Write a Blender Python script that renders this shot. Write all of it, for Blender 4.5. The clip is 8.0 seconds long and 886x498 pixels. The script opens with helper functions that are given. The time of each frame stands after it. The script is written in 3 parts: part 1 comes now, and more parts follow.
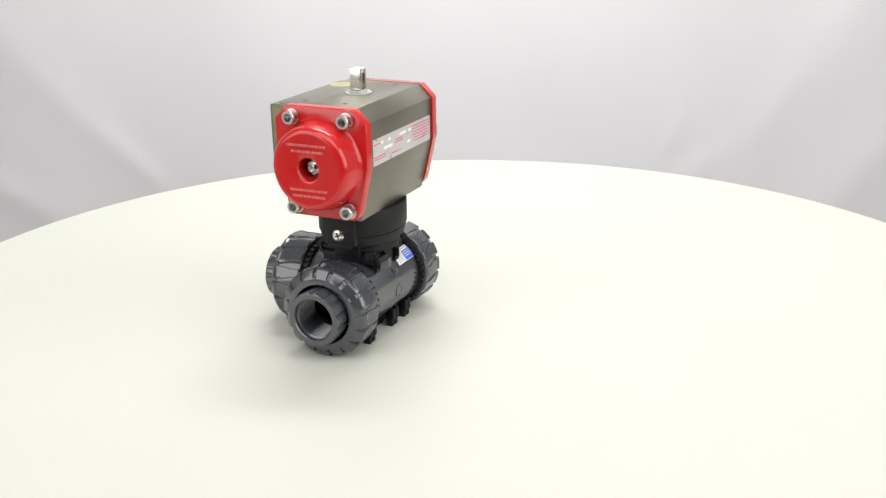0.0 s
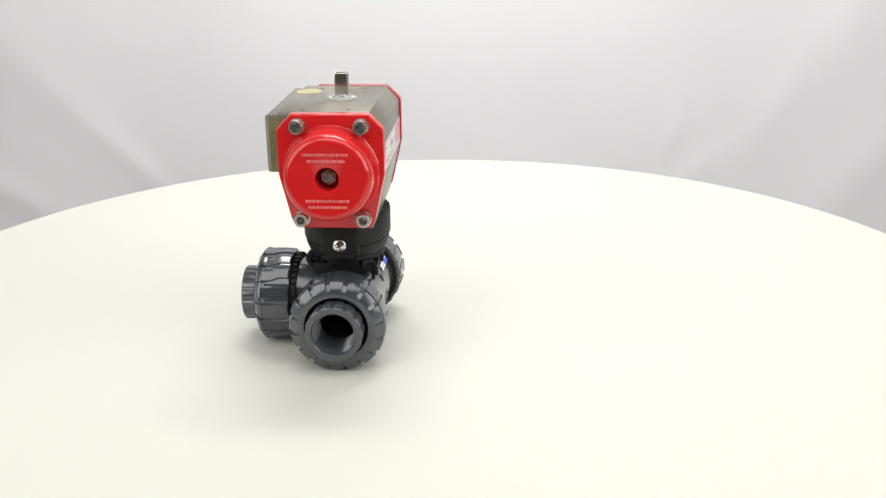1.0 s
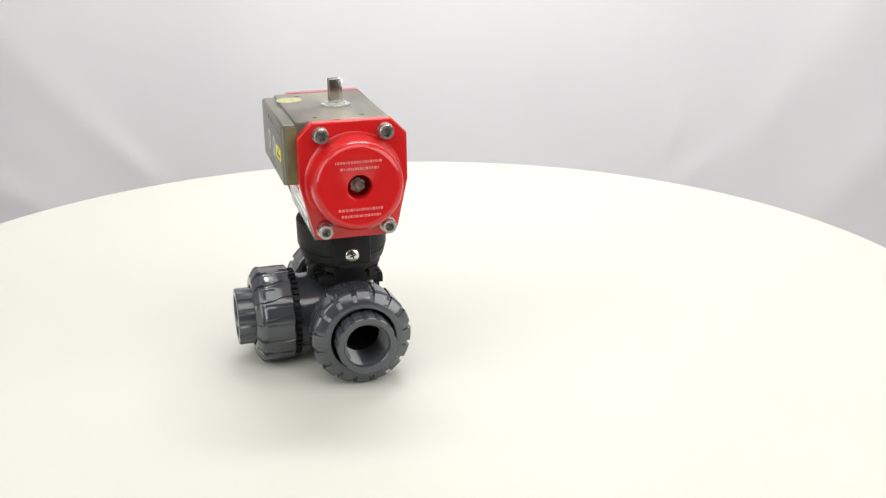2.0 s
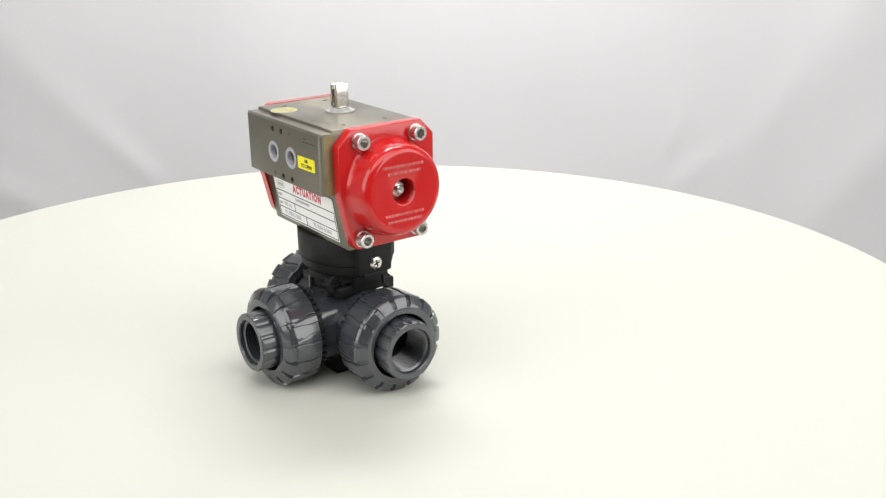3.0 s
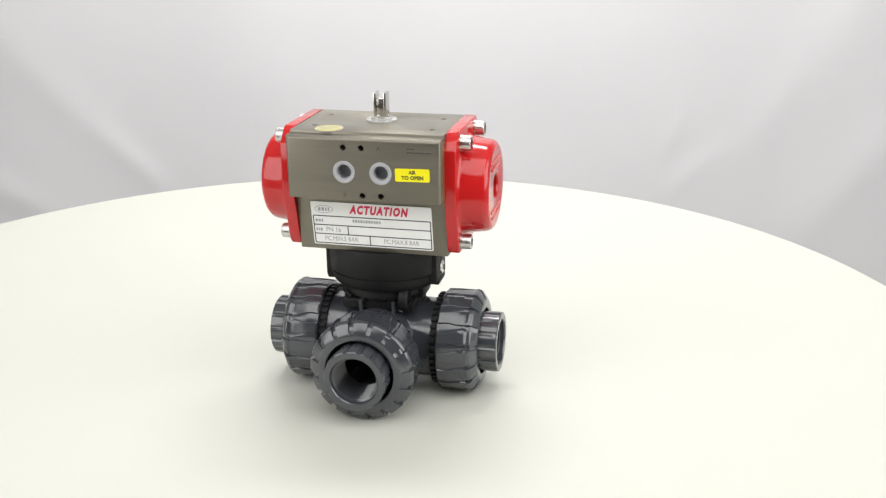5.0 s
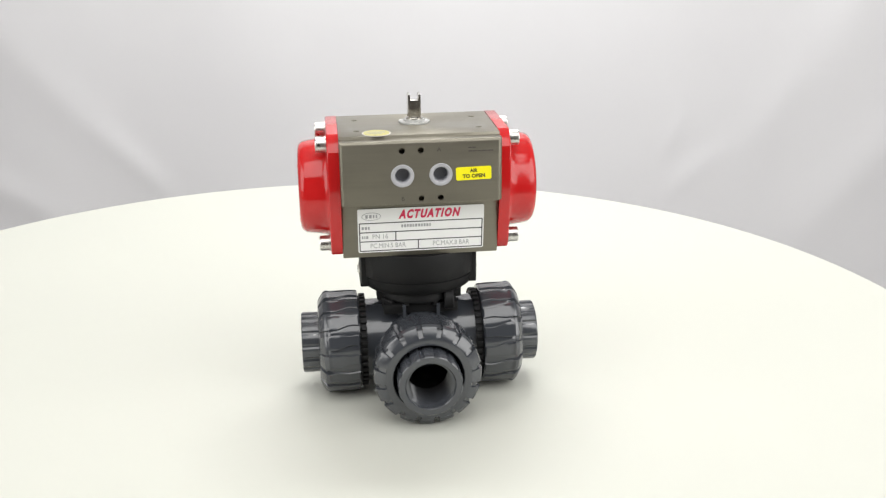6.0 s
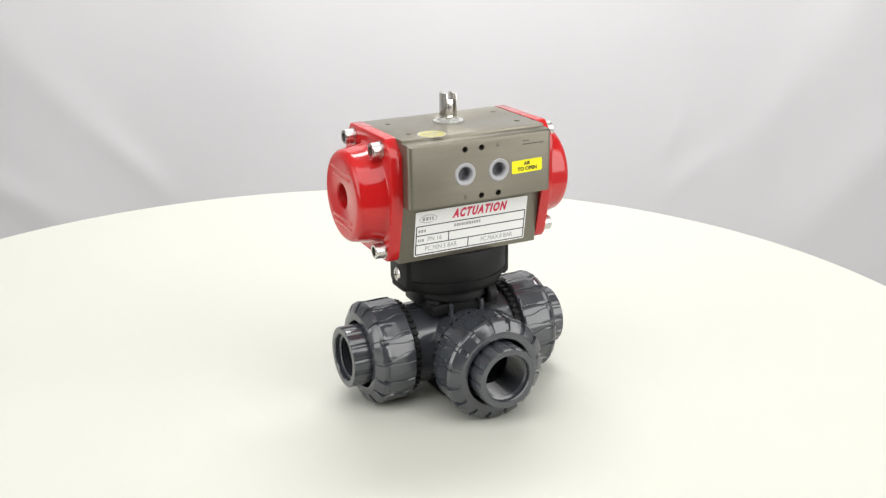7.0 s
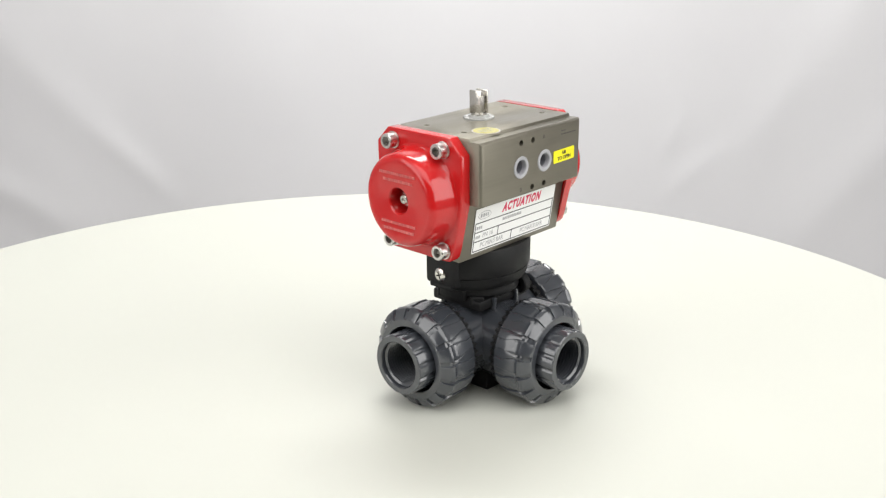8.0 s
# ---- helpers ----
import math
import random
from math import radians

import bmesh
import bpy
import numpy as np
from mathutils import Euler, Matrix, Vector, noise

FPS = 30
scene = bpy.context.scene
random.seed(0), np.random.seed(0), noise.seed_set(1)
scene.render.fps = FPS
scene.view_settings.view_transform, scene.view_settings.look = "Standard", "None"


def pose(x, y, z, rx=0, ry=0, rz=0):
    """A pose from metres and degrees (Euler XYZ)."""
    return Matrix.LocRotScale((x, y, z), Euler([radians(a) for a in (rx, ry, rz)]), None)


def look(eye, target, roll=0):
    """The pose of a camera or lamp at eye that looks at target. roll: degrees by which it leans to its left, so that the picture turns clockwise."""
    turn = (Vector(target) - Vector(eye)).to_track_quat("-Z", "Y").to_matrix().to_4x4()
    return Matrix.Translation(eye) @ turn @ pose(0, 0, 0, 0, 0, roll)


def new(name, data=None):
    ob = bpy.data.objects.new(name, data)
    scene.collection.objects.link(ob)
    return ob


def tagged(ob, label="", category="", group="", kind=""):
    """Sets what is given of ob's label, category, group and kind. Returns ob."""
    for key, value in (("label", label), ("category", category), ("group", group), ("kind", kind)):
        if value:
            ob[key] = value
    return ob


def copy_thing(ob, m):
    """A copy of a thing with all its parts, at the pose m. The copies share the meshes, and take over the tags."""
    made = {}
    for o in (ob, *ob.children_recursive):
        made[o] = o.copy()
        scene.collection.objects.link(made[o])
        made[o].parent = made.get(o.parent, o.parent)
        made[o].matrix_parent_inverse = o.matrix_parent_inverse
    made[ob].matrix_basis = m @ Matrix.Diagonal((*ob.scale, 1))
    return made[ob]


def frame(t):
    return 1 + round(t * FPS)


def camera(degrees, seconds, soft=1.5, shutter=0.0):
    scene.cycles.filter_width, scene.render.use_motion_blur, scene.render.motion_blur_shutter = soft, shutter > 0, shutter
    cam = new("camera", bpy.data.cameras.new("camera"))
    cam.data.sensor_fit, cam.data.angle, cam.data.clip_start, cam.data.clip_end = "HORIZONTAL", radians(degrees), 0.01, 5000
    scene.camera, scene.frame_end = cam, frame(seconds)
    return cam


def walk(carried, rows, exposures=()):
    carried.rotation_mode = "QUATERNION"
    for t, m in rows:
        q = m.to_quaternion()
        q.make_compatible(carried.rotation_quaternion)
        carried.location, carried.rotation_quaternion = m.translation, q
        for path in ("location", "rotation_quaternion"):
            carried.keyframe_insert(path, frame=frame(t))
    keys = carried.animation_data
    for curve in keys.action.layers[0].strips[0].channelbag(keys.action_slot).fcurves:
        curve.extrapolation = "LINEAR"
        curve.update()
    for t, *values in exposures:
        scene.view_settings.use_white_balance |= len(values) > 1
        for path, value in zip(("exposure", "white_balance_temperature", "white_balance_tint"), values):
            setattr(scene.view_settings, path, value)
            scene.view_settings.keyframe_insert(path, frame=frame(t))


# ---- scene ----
# camera: stands still on a tripod in front of a motorised turntable
cam = camera(45.08, 8.0, soft=1.3)
EYE = pose(0, -0.8225, 0.3689, 90 - 19.090, 0, -0.810) @ pose(0, 0, 0, 0, 0, -0.7245)
walk(cam, [(0, EYE), (8, EYE)], [(0, 0.04), (8, 0.04)])

# ---- light: a photo studio with softboxes above and to both sides of the camera ----
world = bpy.data.worlds.new("studio")
scene.world = world
world.use_nodes = True
world.node_tree.nodes["Background"].inputs[0].default_value = (0.8, 0.8, 0.82, 1)
world.node_tree.nodes["Background"].inputs[1].default_value = 0.05


def softbox(name, eye, target, w, h, watts, tint):
    lamp = bpy.data.lights.new(name, "AREA")
    lamp.shape, lamp.size, lamp.size_y, lamp.energy, lamp.color = "RECTANGLE", w, h, watts, tint
    ob = new(name, lamp)
    ob.matrix_world = look(eye, target)
    return ob


softbox("softbox_left", (-1.33, -0.82, 0.74), (0, 0.0, 0.14), 1.2, 1.3, 13, (1.0, 0.995, 0.98))
softbox("softbox_right", (1.40, -0.74, 0.72), (0, 0.0, 0.14), 1.5, 1.3, 19.5, (1.0, 0.995, 0.98))
softbox("softbox_top", (0.05, -0.95, 1.50), (0, -0.2, 0), 1.9, 1.2, 17.5, (1.0, 0.995, 0.98))
# unseen fill lamp, added to brighten the middle of the backdrop
softbox("backdrop_fill", (0.08, 0.52, 1.35), (0.08, 1.10, 0.12), 0.8, 0.3, 16.5, (1.0, 1.0, 0.99))


# ---- materials ----
def material(name, color, rough=0.5, metal=0.0, spread=0.06, scale=60.0, bump=0.0, bump_scale=400.0,
             coat=0.0, stretch=(1, 1, 1), rough_spread=0.08, spec=0.5):
    """A surface with variation of colour and gloss at two scales and a fine relief."""
    m = bpy.data.materials.new(name)
    m.use_nodes = True
    nt = m.node_tree
    b = nt.nodes["Principled BSDF"]
    b.inputs["Metallic"].default_value = metal
    b.inputs["Coat Weight"].default_value = coat
    b.inputs["Coat Roughness"].default_value = 0.05
    b.inputs["Specular IOR Level"].default_value = spec
    tc = nt.nodes.new("ShaderNodeTexCoord")
    mp = nt.nodes.new("ShaderNodeMapping")
    mp.inputs["Scale"].default_value = stretch
    nt.links.new(tc.outputs["Object"], mp.inputs["Vector"])
    big = nt.nodes.new("ShaderNodeTexNoise")
    big.inputs["Scale"].default_value, big.inputs["Detail"].default_value = scale, 4
    fine = nt.nodes.new("ShaderNodeTexNoise")
    fine.inputs["Scale"].default_value, fine.inputs["Detail"].default_value = bump_scale, 3
    nt.links.new(mp.outputs[0], big.inputs["Vector"])
    nt.links.new(mp.outputs[0], fine.inputs["Vector"])
    add = nt.nodes.new("ShaderNodeMath")
    add.operation = "ADD"
    nt.links.new(big.outputs["Fac"], add.inputs[0])
    half = nt.nodes.new("ShaderNodeMath")
    half.operation = "MULTIPLY_ADD"
    half.inputs[1].default_value, half.inputs[2].default_value = 0.4, -0.2
    nt.links.new(fine.outputs["Fac"], half.inputs[0])
    nt.links.new(half.outputs[0], add.inputs[1])
    ramp = nt.nodes.new("ShaderNodeMapRange")
    ramp.inputs["From Min"].default_value, ramp.inputs["From Max"].default_value = 0.25, 0.75
    nt.links.new(add.outputs[0], ramp.inputs["Value"])
    mix = nt.nodes.new("ShaderNodeMix")
    mix.data_type = "RGBA"
    mix.inputs["A"].default_value = (*[c * (1 - spread) for c in color], 1)
    mix.inputs["B"].default_value = (*[min(1, c * (1 + spread)) for c in color], 1)
    nt.links.new(ramp.outputs[0], mix.inputs["Factor"])
    nt.links.new(mix.outputs["Result"], b.inputs["Base Color"])
    rr = nt.nodes.new("ShaderNodeMapRange")
    rr.inputs["To Min"].default_value, rr.inputs["To Max"].default_value = rough - rough_spread, rough + rough_spread
    nt.links.new(ramp.outputs[0], rr.inputs["Value"])
    nt.links.new(rr.outputs[0], b.inputs["Roughness"])
    if bump:
        bn = nt.nodes.new("ShaderNodeBump")
        bn.inputs["Strength"].default_value, bn.inputs["Distance"].default_value = bump, 0.0004
        nt.links.new(fine.outputs["Fac"], bn.inputs["Height"])
        nt.links.new(bn.outputs[0], b.inputs["Normal"])
    return m


PVC = material("dark_grey_pvc", (0.043, 0.047, 0.055), 0.17, spread=0.06, scale=45, bump=0.02, bump_scale=900, spec=1.0, rough_spread=0.03)
NYLON = material("black_nylon", (0.007, 0.007, 0.0075), 0.55, spec=0.28, spread=0.2, scale=60, bump=0.3, bump_scale=1500)
ANODISED = material("hard_anodised_aluminium", (0.215, 0.20, 0.16), 0.40, metal=0.75, spread=0.10, scale=40, bump=0.16,
                    bump_scale=500, stretch=(0.06, 1, 1))
nodes, links = ANODISED.node_tree.nodes, ANODISED.node_tree.links
grain = nodes.new("ShaderNodeTangent")
grain.direction_type, grain.axis = "RADIAL", "Z"
links.new(grain.outputs[0], nodes["Principled BSDF"].inputs["Tangent"])
nodes["Principled BSDF"].inputs["Anisotropic"].default_value = 0.75
nodes["Principled BSDF"].inputs["Anisotropic Rotation"].default_value = 0.25
RED = material("red_powder_coat", (0.52, 0.013, 0.014), 0.12, spread=0.05, scale=50, bump=0.06, bump_scale=900, coat=0.15, rough_spread=0.04)
STEEL = material("stainless_steel", (0.68, 0.66, 0.62), 0.2, metal=1.0, spread=0.08, scale=300, bump=0.05, bump_scale=1500)
BOLT = material("stainless_bolt_steel", (0.64, 0.625, 0.60), 0.30, metal=1.0, spread=0.06, scale=300, bump=0.05, bump_scale=1500)
CHROMATE = material("yellow_chromate", (0.28, 0.255, 0.135), 0.4, metal=0.7, spread=0.2, scale=90, bump=0.1, bump_scale=700)
# paler than RED: softbox glints on the raised print, put into its colour
GLINT_PRINT = material("raised_print_with_glints", (0.64, 0.17, 0.16), 0.2, metal=0.0, spread=0.25, scale=500, bump=0.1, bump_scale=900)
SLOT_SHADE = material("painted_slot_shade", (0.012, 0.011, 0.010), 0.8, spec=0.1)
WHITE_LABEL = material("white_label_film", (0.88, 0.88, 0.87), 0.35, spread=0.02, scale=40)
SILVER_LABEL = material("silver_label_film", (0.60, 0.56, 0.55), 0.32, metal=0.3, spread=0.05, scale=60)
YELLOW = material("yellow_label_film", (0.92, 0.83, 0.01), 0.4, spread=0.03, scale=50)
BADGE = material("yellowed_badge_film", (0.50, 0.46, 0.13), 0.35, metal=0.2, spread=0.2, scale=300)
INK_RED = material("red_ink", (0.68, 0.025, 0.09), 0.45, spread=0.08, scale=200)
INK_BLACK = material("black_ink", (0.02, 0.02, 0.022), 0.45, spread=0.1, scale=200)
INK_GREY = material("grey_ink", (0.38, 0.38, 0.39), 0.5, spread=0.15, scale=400)
BLUE = material("blue_label_film", (0.07, 0.13, 0.62), 0.35, spread=0.08, scale=120)
ETCHED = material("etched_marking", (0.07, 0.065, 0.055), 0.5)
CLEAR = material("translucent_ring", (0.40, 0.40, 0.385), 0.25, spread=0.1, scale=200)
PLUG = material("translucent_plastic_insert", (0.40, 0.40, 0.42), 0.35, spread=0.08, scale=100)
PLUG_IN = material("grey_plastic_insert", (0.22, 0.225, 0.245), 0.4, spread=0.08, scale=100)
TABLE = material("white_laminate", (0.585, 0.592, 0.535), 0.5, spread=0.012, scale=7, bump=0.05, bump_scale=700, rough_spread=0.05, spec=0.3)
CLOTH = material("white_backdrop_cloth", (0.66, 0.655, 0.668), 0.9, spread=0.03, scale=3, bump=0.3, bump_scale=900, spec=0.1)
PAINT = material("white_wall_paint", (0.80, 0.79, 0.78), 0.8, spread=0.03, scale=4, bump=0.1, bump_scale=200)
PLASTER = material("dark_wall_paint", (0.10, 0.085, 0.075), 0.8, spread=0.03, scale=4, bump=0.1, bump_scale=200)
CONCRETE = material("grey_floor_paint", (0.52, 0.51, 0.50), 0.6, spread=0.1, scale=5, bump=0.1, bump_scale=100)


# ---- mesh tools ----
def part(name, bm, mat, parent=None, label="", smooth=True, angle=35):
    """Links a bmesh as one mesh object, under a thing or a part."""
    if smooth:
        bmesh.ops.recalc_face_normals(bm, faces=bm.faces)
        for f in bm.faces:
            f.smooth = True
        for e in bm.edges:
            if len(e.link_faces) == 2 and e.calc_face_angle(0) > radians(angle):
                e.smooth = False
    me = bpy.data.meshes.new(name)
    bm.to_mesh(me)
    bm.free()
    me.materials.append(mat)
    ob = new(name, me)
    ob.parent = parent
    if label:
        tagged(ob, label)
    if "print" in name:
        tagged(ob, kind="stuff")
    return ob


def place(ob, m):
    ob.matrix_basis = m
    return ob


def again(ob, parent, m):
    """The same mesh as another part."""
    o = new(ob.name.split(".")[0], ob.data)
    o.parent = parent
    o.matrix_basis = m
    if "label" in ob:
        o["label"] = ob["label"]
    return o


def lathe(profile, n=48, bm=None, m=Matrix(), closed=False):
    """Turns (height, radius) pairs about z."""
    bm = bm or bmesh.new()
    rings = []
    for z, r in profile:
        if r < 1e-6:
            rings.append([bm.verts.new(m @ Vector((0, 0, z)))])
        else:
            rings.append([bm.verts.new(m @ Vector((r * math.cos(2 * math.pi * k / n), r * math.sin(2 * math.pi * k / n), z)))
                          for k in range(n)])
    pairs = list(zip(rings, rings[1:])) + ([(rings[-1], rings[0])] if closed else [])
    for a, b in pairs:
        for k in range(n):
            j = (k + 1) % n
            if len(a) == 1 and len(b) == 1:
                continue
            if len(a) == 1:
                bm.faces.new((a[0], b[k], b[j]))
            elif len(b) == 1:
                bm.faces.new((a[k], b[0], a[j]))
            else:
                bm.faces.new((a[k], b[k], b[j], a[j]))
    return bm


def box(x0, x1, y0, y1, z0, z1, bevel=0.0, bm=None, m=Matrix(), segments=2):
    b = bmesh.new()
    bmesh.ops.create_cube(b, size=1)
    for v in b.verts:
        v.co = Vector(((x0 + x1) / 2 + v.co.x * (x1 - x0), (y0 + y1) / 2 + v.co.y * (y1 - y0), (z0 + z1) / 2 + v.co.z * (z1 - z0)))
    if bevel:
        bmesh.ops.bevel(b, geom=list(b.edges), offset=bevel, segments=segments, affect="EDGES", profile=0.6)
    bmesh.ops.transform(b, matrix=m, verts=b.verts)
    if bm is None:
        return b
    return merge(bm, b)


def merge(bm, other):
    me = bpy.data.meshes.new("tmp")
    other.to_mesh(me)
    other.free()
    bm.from_mesh(me)
    bpy.data.meshes.remove(me)
    return bm


def prism(outline, x0, x1, bevel=0.0, segments=3):
    """Extrudes a (y, z) outline along x."""
    b = bmesh.new()
    lo = [b.verts.new((x0, y, z)) for y, z in outline]
    hi = [b.verts.new((x1, y, z)) for y, z in outline]
    b.faces.new(lo)
    b.faces.new(hi[::-1])
    n = len(outline)
    for k in range(n):
        b.faces.new((lo[k], hi[k], hi[(k + 1) % n], lo[(k + 1) % n]))
    bmesh.ops.recalc_face_normals(b, faces=b.faces)
    if bevel:
        bmesh.ops.bevel(b, geom=list(b.edges), offset=bevel, segments=segments, affect="EDGES", profile=0.5)
    return b


def bored(ob, cutter):
    """Cuts holes into a part for good."""
    bmesh.ops.recalc_face_normals(cutter, faces=cutter.faces)
    me = bpy.data.meshes.new("cutter")
    cutter.to_mesh(me)
    cutter.free()
    tool = bpy.data.objects.new("cutter", me)
    scene.collection.objects.link(tool)
    mod = ob.modifiers.new("bore", "BOOLEAN")
    mod.operation, mod.solver, mod.object = "DIFFERENCE", "EXACT", tool
    bpy.context.view_layer.update()
    done = bpy.data.meshes.new_from_object(ob.evaluated_get(bpy.context.evaluated_depsgraph_get()))
    ob.modifiers.clear()
    ob.data = done
    bpy.data.objects.remove(tool)
    bpy.data.meshes.remove(me)


def rounded(w, h, r, t):
    """A thin plate with rounded corners, half sizes w and h."""
    pts = [(sx * (w - r) + r * math.cos(q), sy * (h - r) + r * math.sin(q))
           for sx, sy, a in ((1, 1, 0), (-1, 1, 90), (-1, -1, 180), (1, -1, 270)) for q in (radians(a), radians(a + 30), radians(a + 60), radians(a + 90))]
    b = bmesh.new()
    lo, hi = [b.verts.new((x, y, 0)) for x, y in pts], [b.verts.new((x, y, t)) for x, y in pts]
    b.faces.new(lo[::-1])
    b.faces.new(hi)
    for k in range(len(pts)):
        j = (k + 1) % len(pts)
        b.faces.new((lo[k], lo[j], hi[j], hi[k]))
    return b


def letters(text, size, width=0.0, shear=0.0, bold=0.0, depth=0.0001, spacing=1.0):
    """Lettering in the built-in font, lying in the xy plane, its middle at the origin; width stretches it to that length."""
    cu = bpy.data.curves.new("lettering", "FONT")
    cu.body, cu.size, cu.shear, cu.offset, cu.extrude = text, size, shear, bold, depth
    cu.space_character = spacing
    cu.align_x, cu.align_y, cu.resolution_u = "CENTER", "CENTER", 3
    ob = bpy.data.objects.new("tmp", cu)
    scene.collection.objects.link(ob)
    bpy.context.view_layer.update()
    me = bpy.data.meshes.new_from_object(ob.evaluated_get(bpy.context.evaluated_depsgraph_get()))
    bpy.data.objects.remove(ob)
    bpy.data.curves.remove(cu)
    bm = bmesh.new()
    bm.from_mesh(me)
    bpy.data.meshes.remove(me)
    xs = [v.co.x for v in bm.verts]
    if width:
        k, mid = width / (max(xs) - min(xs)), (max(xs) + min(xs)) / 2
        for v in bm.verts:
            v.co.x = (v.co.x - mid) * k
    return bm


def bars(rows, height, depth=0.0001, seed=1, gap=0.0004, lo=0.0008, hi=0.0030, bevel=0.0):
    """Lines of unreadable print: rows of (x0, x1, y) broken into short bars."""
    rnd = random.Random(seed)
    bm = bmesh.new()
    for x0, x1, y in rows:
        x = x0
        while x < x1 - lo:
            w = min(rnd.uniform(lo, hi), x1 - x)
            box(x, x + w, y - height / 2, y + height / 2, -bevel, depth, bevel, bm=bm, segments=1)
            x += w + gap
    return bm


# ---- the studio ----
def room():
    def slab(name, label, mat, *b):
        tagged(part(name, box(*b), mat, smooth=False), label, name.split("_")[0], kind="structure")
    slab("floor", "grey painted studio floor", CONCRETE, -2.6, 2.6, -2.6, 2.6, -0.9, -0.8)
    slab("ceiling", "white painted studio ceiling", PAINT, -2.6, 2.6, -2.6, 2.6, 2.1, 2.2)
    # unseen walls, added: white ones lift the fill, the dark south one darkens reflections
    slab("wall_north", "white painted studio wall", PAINT, -2.6, 2.6, 2.5, 2.6, -0.8, 2.1)
    slab("wall_south", "unseen dark brown-grey wall behind the camera, added to darken reflections", PLASTER, -2.6, 2.6, -2.6, -2.5, -0.8, 2.1)
    slab("wall_west", "white painted studio wall", PAINT, -2.6, -2.5, -2.5, 2.5, -0.8, 2.1)
    slab("wall_east", "white painted studio wall", PAINT, 2.5, 2.6, -2.5, 2.5, -0.8, 2.1)


def backdrop():
    """A white cloth that hangs in shallow folds behind the table, with a few soft creases."""
    creases = [(-0.53, -0.11, -45, 0.018, 0.09, 0.0040), (-0.77, -0.17, -30, 0.03, 0.12, 0.006), (-0.66, 0.02, -50, 0.05, 0.2, 0.006),
               (0.45, -0.07, 68, 0.016, 0.05, 0.0030), (0.485, -0.15, 40, 0.02, 0.06, 0.0035), (0.64, -0.02, 62, 0.04, 0.13, 0.005), (0.80, -0.15, 50, 0.05, 0.2, 0.006), (0.76, 0.15, 78, 0.05, 0.2, 0.005)]
    bm = bmesh.new()
    nx, nz = 320, 150
    grid = []
    for i in range(nx + 1):
        x = -1.9 + 3.8 * i / nx
        col = []
        for j in range(nz + 1):
            z = -0.795 + 2.4 * j / nz
            y = 1.05 + 0.008 * math.sin(5.0 * x + 0.9 * z) + 0.005 * math.sin(11 * x - 2.7 * z + 1) + 0.16 * abs(x / 1.5) ** 2
            y += 0.02 * noise.noise((x * 1.8, z * 1.2, 3.0)) + 0.0025 * noise.noise((x * 6 + z * 3, z * 4, 8.0))
            for cx, cz, turn, wide, long, deep in creases:
                c, s = math.cos(radians(turn)), math.sin(radians(turn))
                u, v = (x - cx) * c + (z - cz) * s, -(x - cx) * s + (z - cz) * c
                y -= deep * math.exp(-(u / long) ** 2 - (v / wide) ** 2)
            col.append(bm.verts.new((x, y, z)))
        grid.append(col)
    for a, b in zip(grid, grid[1:]):
        for j in range(nz):
            bm.faces.new((a[j], b[j], b[j + 1], a[j + 1]))
    ob = part("backdrop", bm, CLOTH)
    sol = ob.modifiers.new("thickness", "SOLIDIFY")
    sol.thickness = 0.002
    tagged(ob, "white cloth backdrop hanging in soft shallow folds", "backdrop", kind="structure")


DISC = (-0.0903, -0.0147, 0.5346)


def turntable():
    m, r = Matrix.Translation((DISC[0], DISC[1], 0)), DISC[2]
    bm = lathe([(-0.018, 0), (-0.018, r - 0.0012), (-0.0006, r - 0.0012), (0, r - 0.0018), (0, 0)], 160, m=m)
    disc = tagged(part("turntable_disc", bm, TABLE), "round white laminate turntable top, slowly turning", "turntable")
    bm = lathe([(-0.018, r - 0.0012), (-0.018, r - 0.0003), (-0.0175, r), (-0.0010, r), (-0.0004, r - 0.0005), (-0.0004, r - 0.0012)], 160, m=m)
    part("edge_band", bm, TABLE, disc, "white edge band")
    bm = lathe([(-0.8, 0), (-0.8, 0.22), (-0.78, 0.225), (-0.06, 0.225), (-0.04, 0.2), (-0.0185, 0.2), (-0.0185, 0)], 64)
    tagged(part("pedestal", bm, PLASTER), "plain dark round pedestal under the turntable top", "pedestal")
    return disc


# ---- the valve with its pneumatic actuator; origin on the table under the stem ----
ZA = 0.0385     # height of the pipe axis
ZC = 0.1607     # height of the actuator's axis
TO_X = pose(0, 0, 0, 0, 90, 0)      # turns a lathed part's axis from z to +x


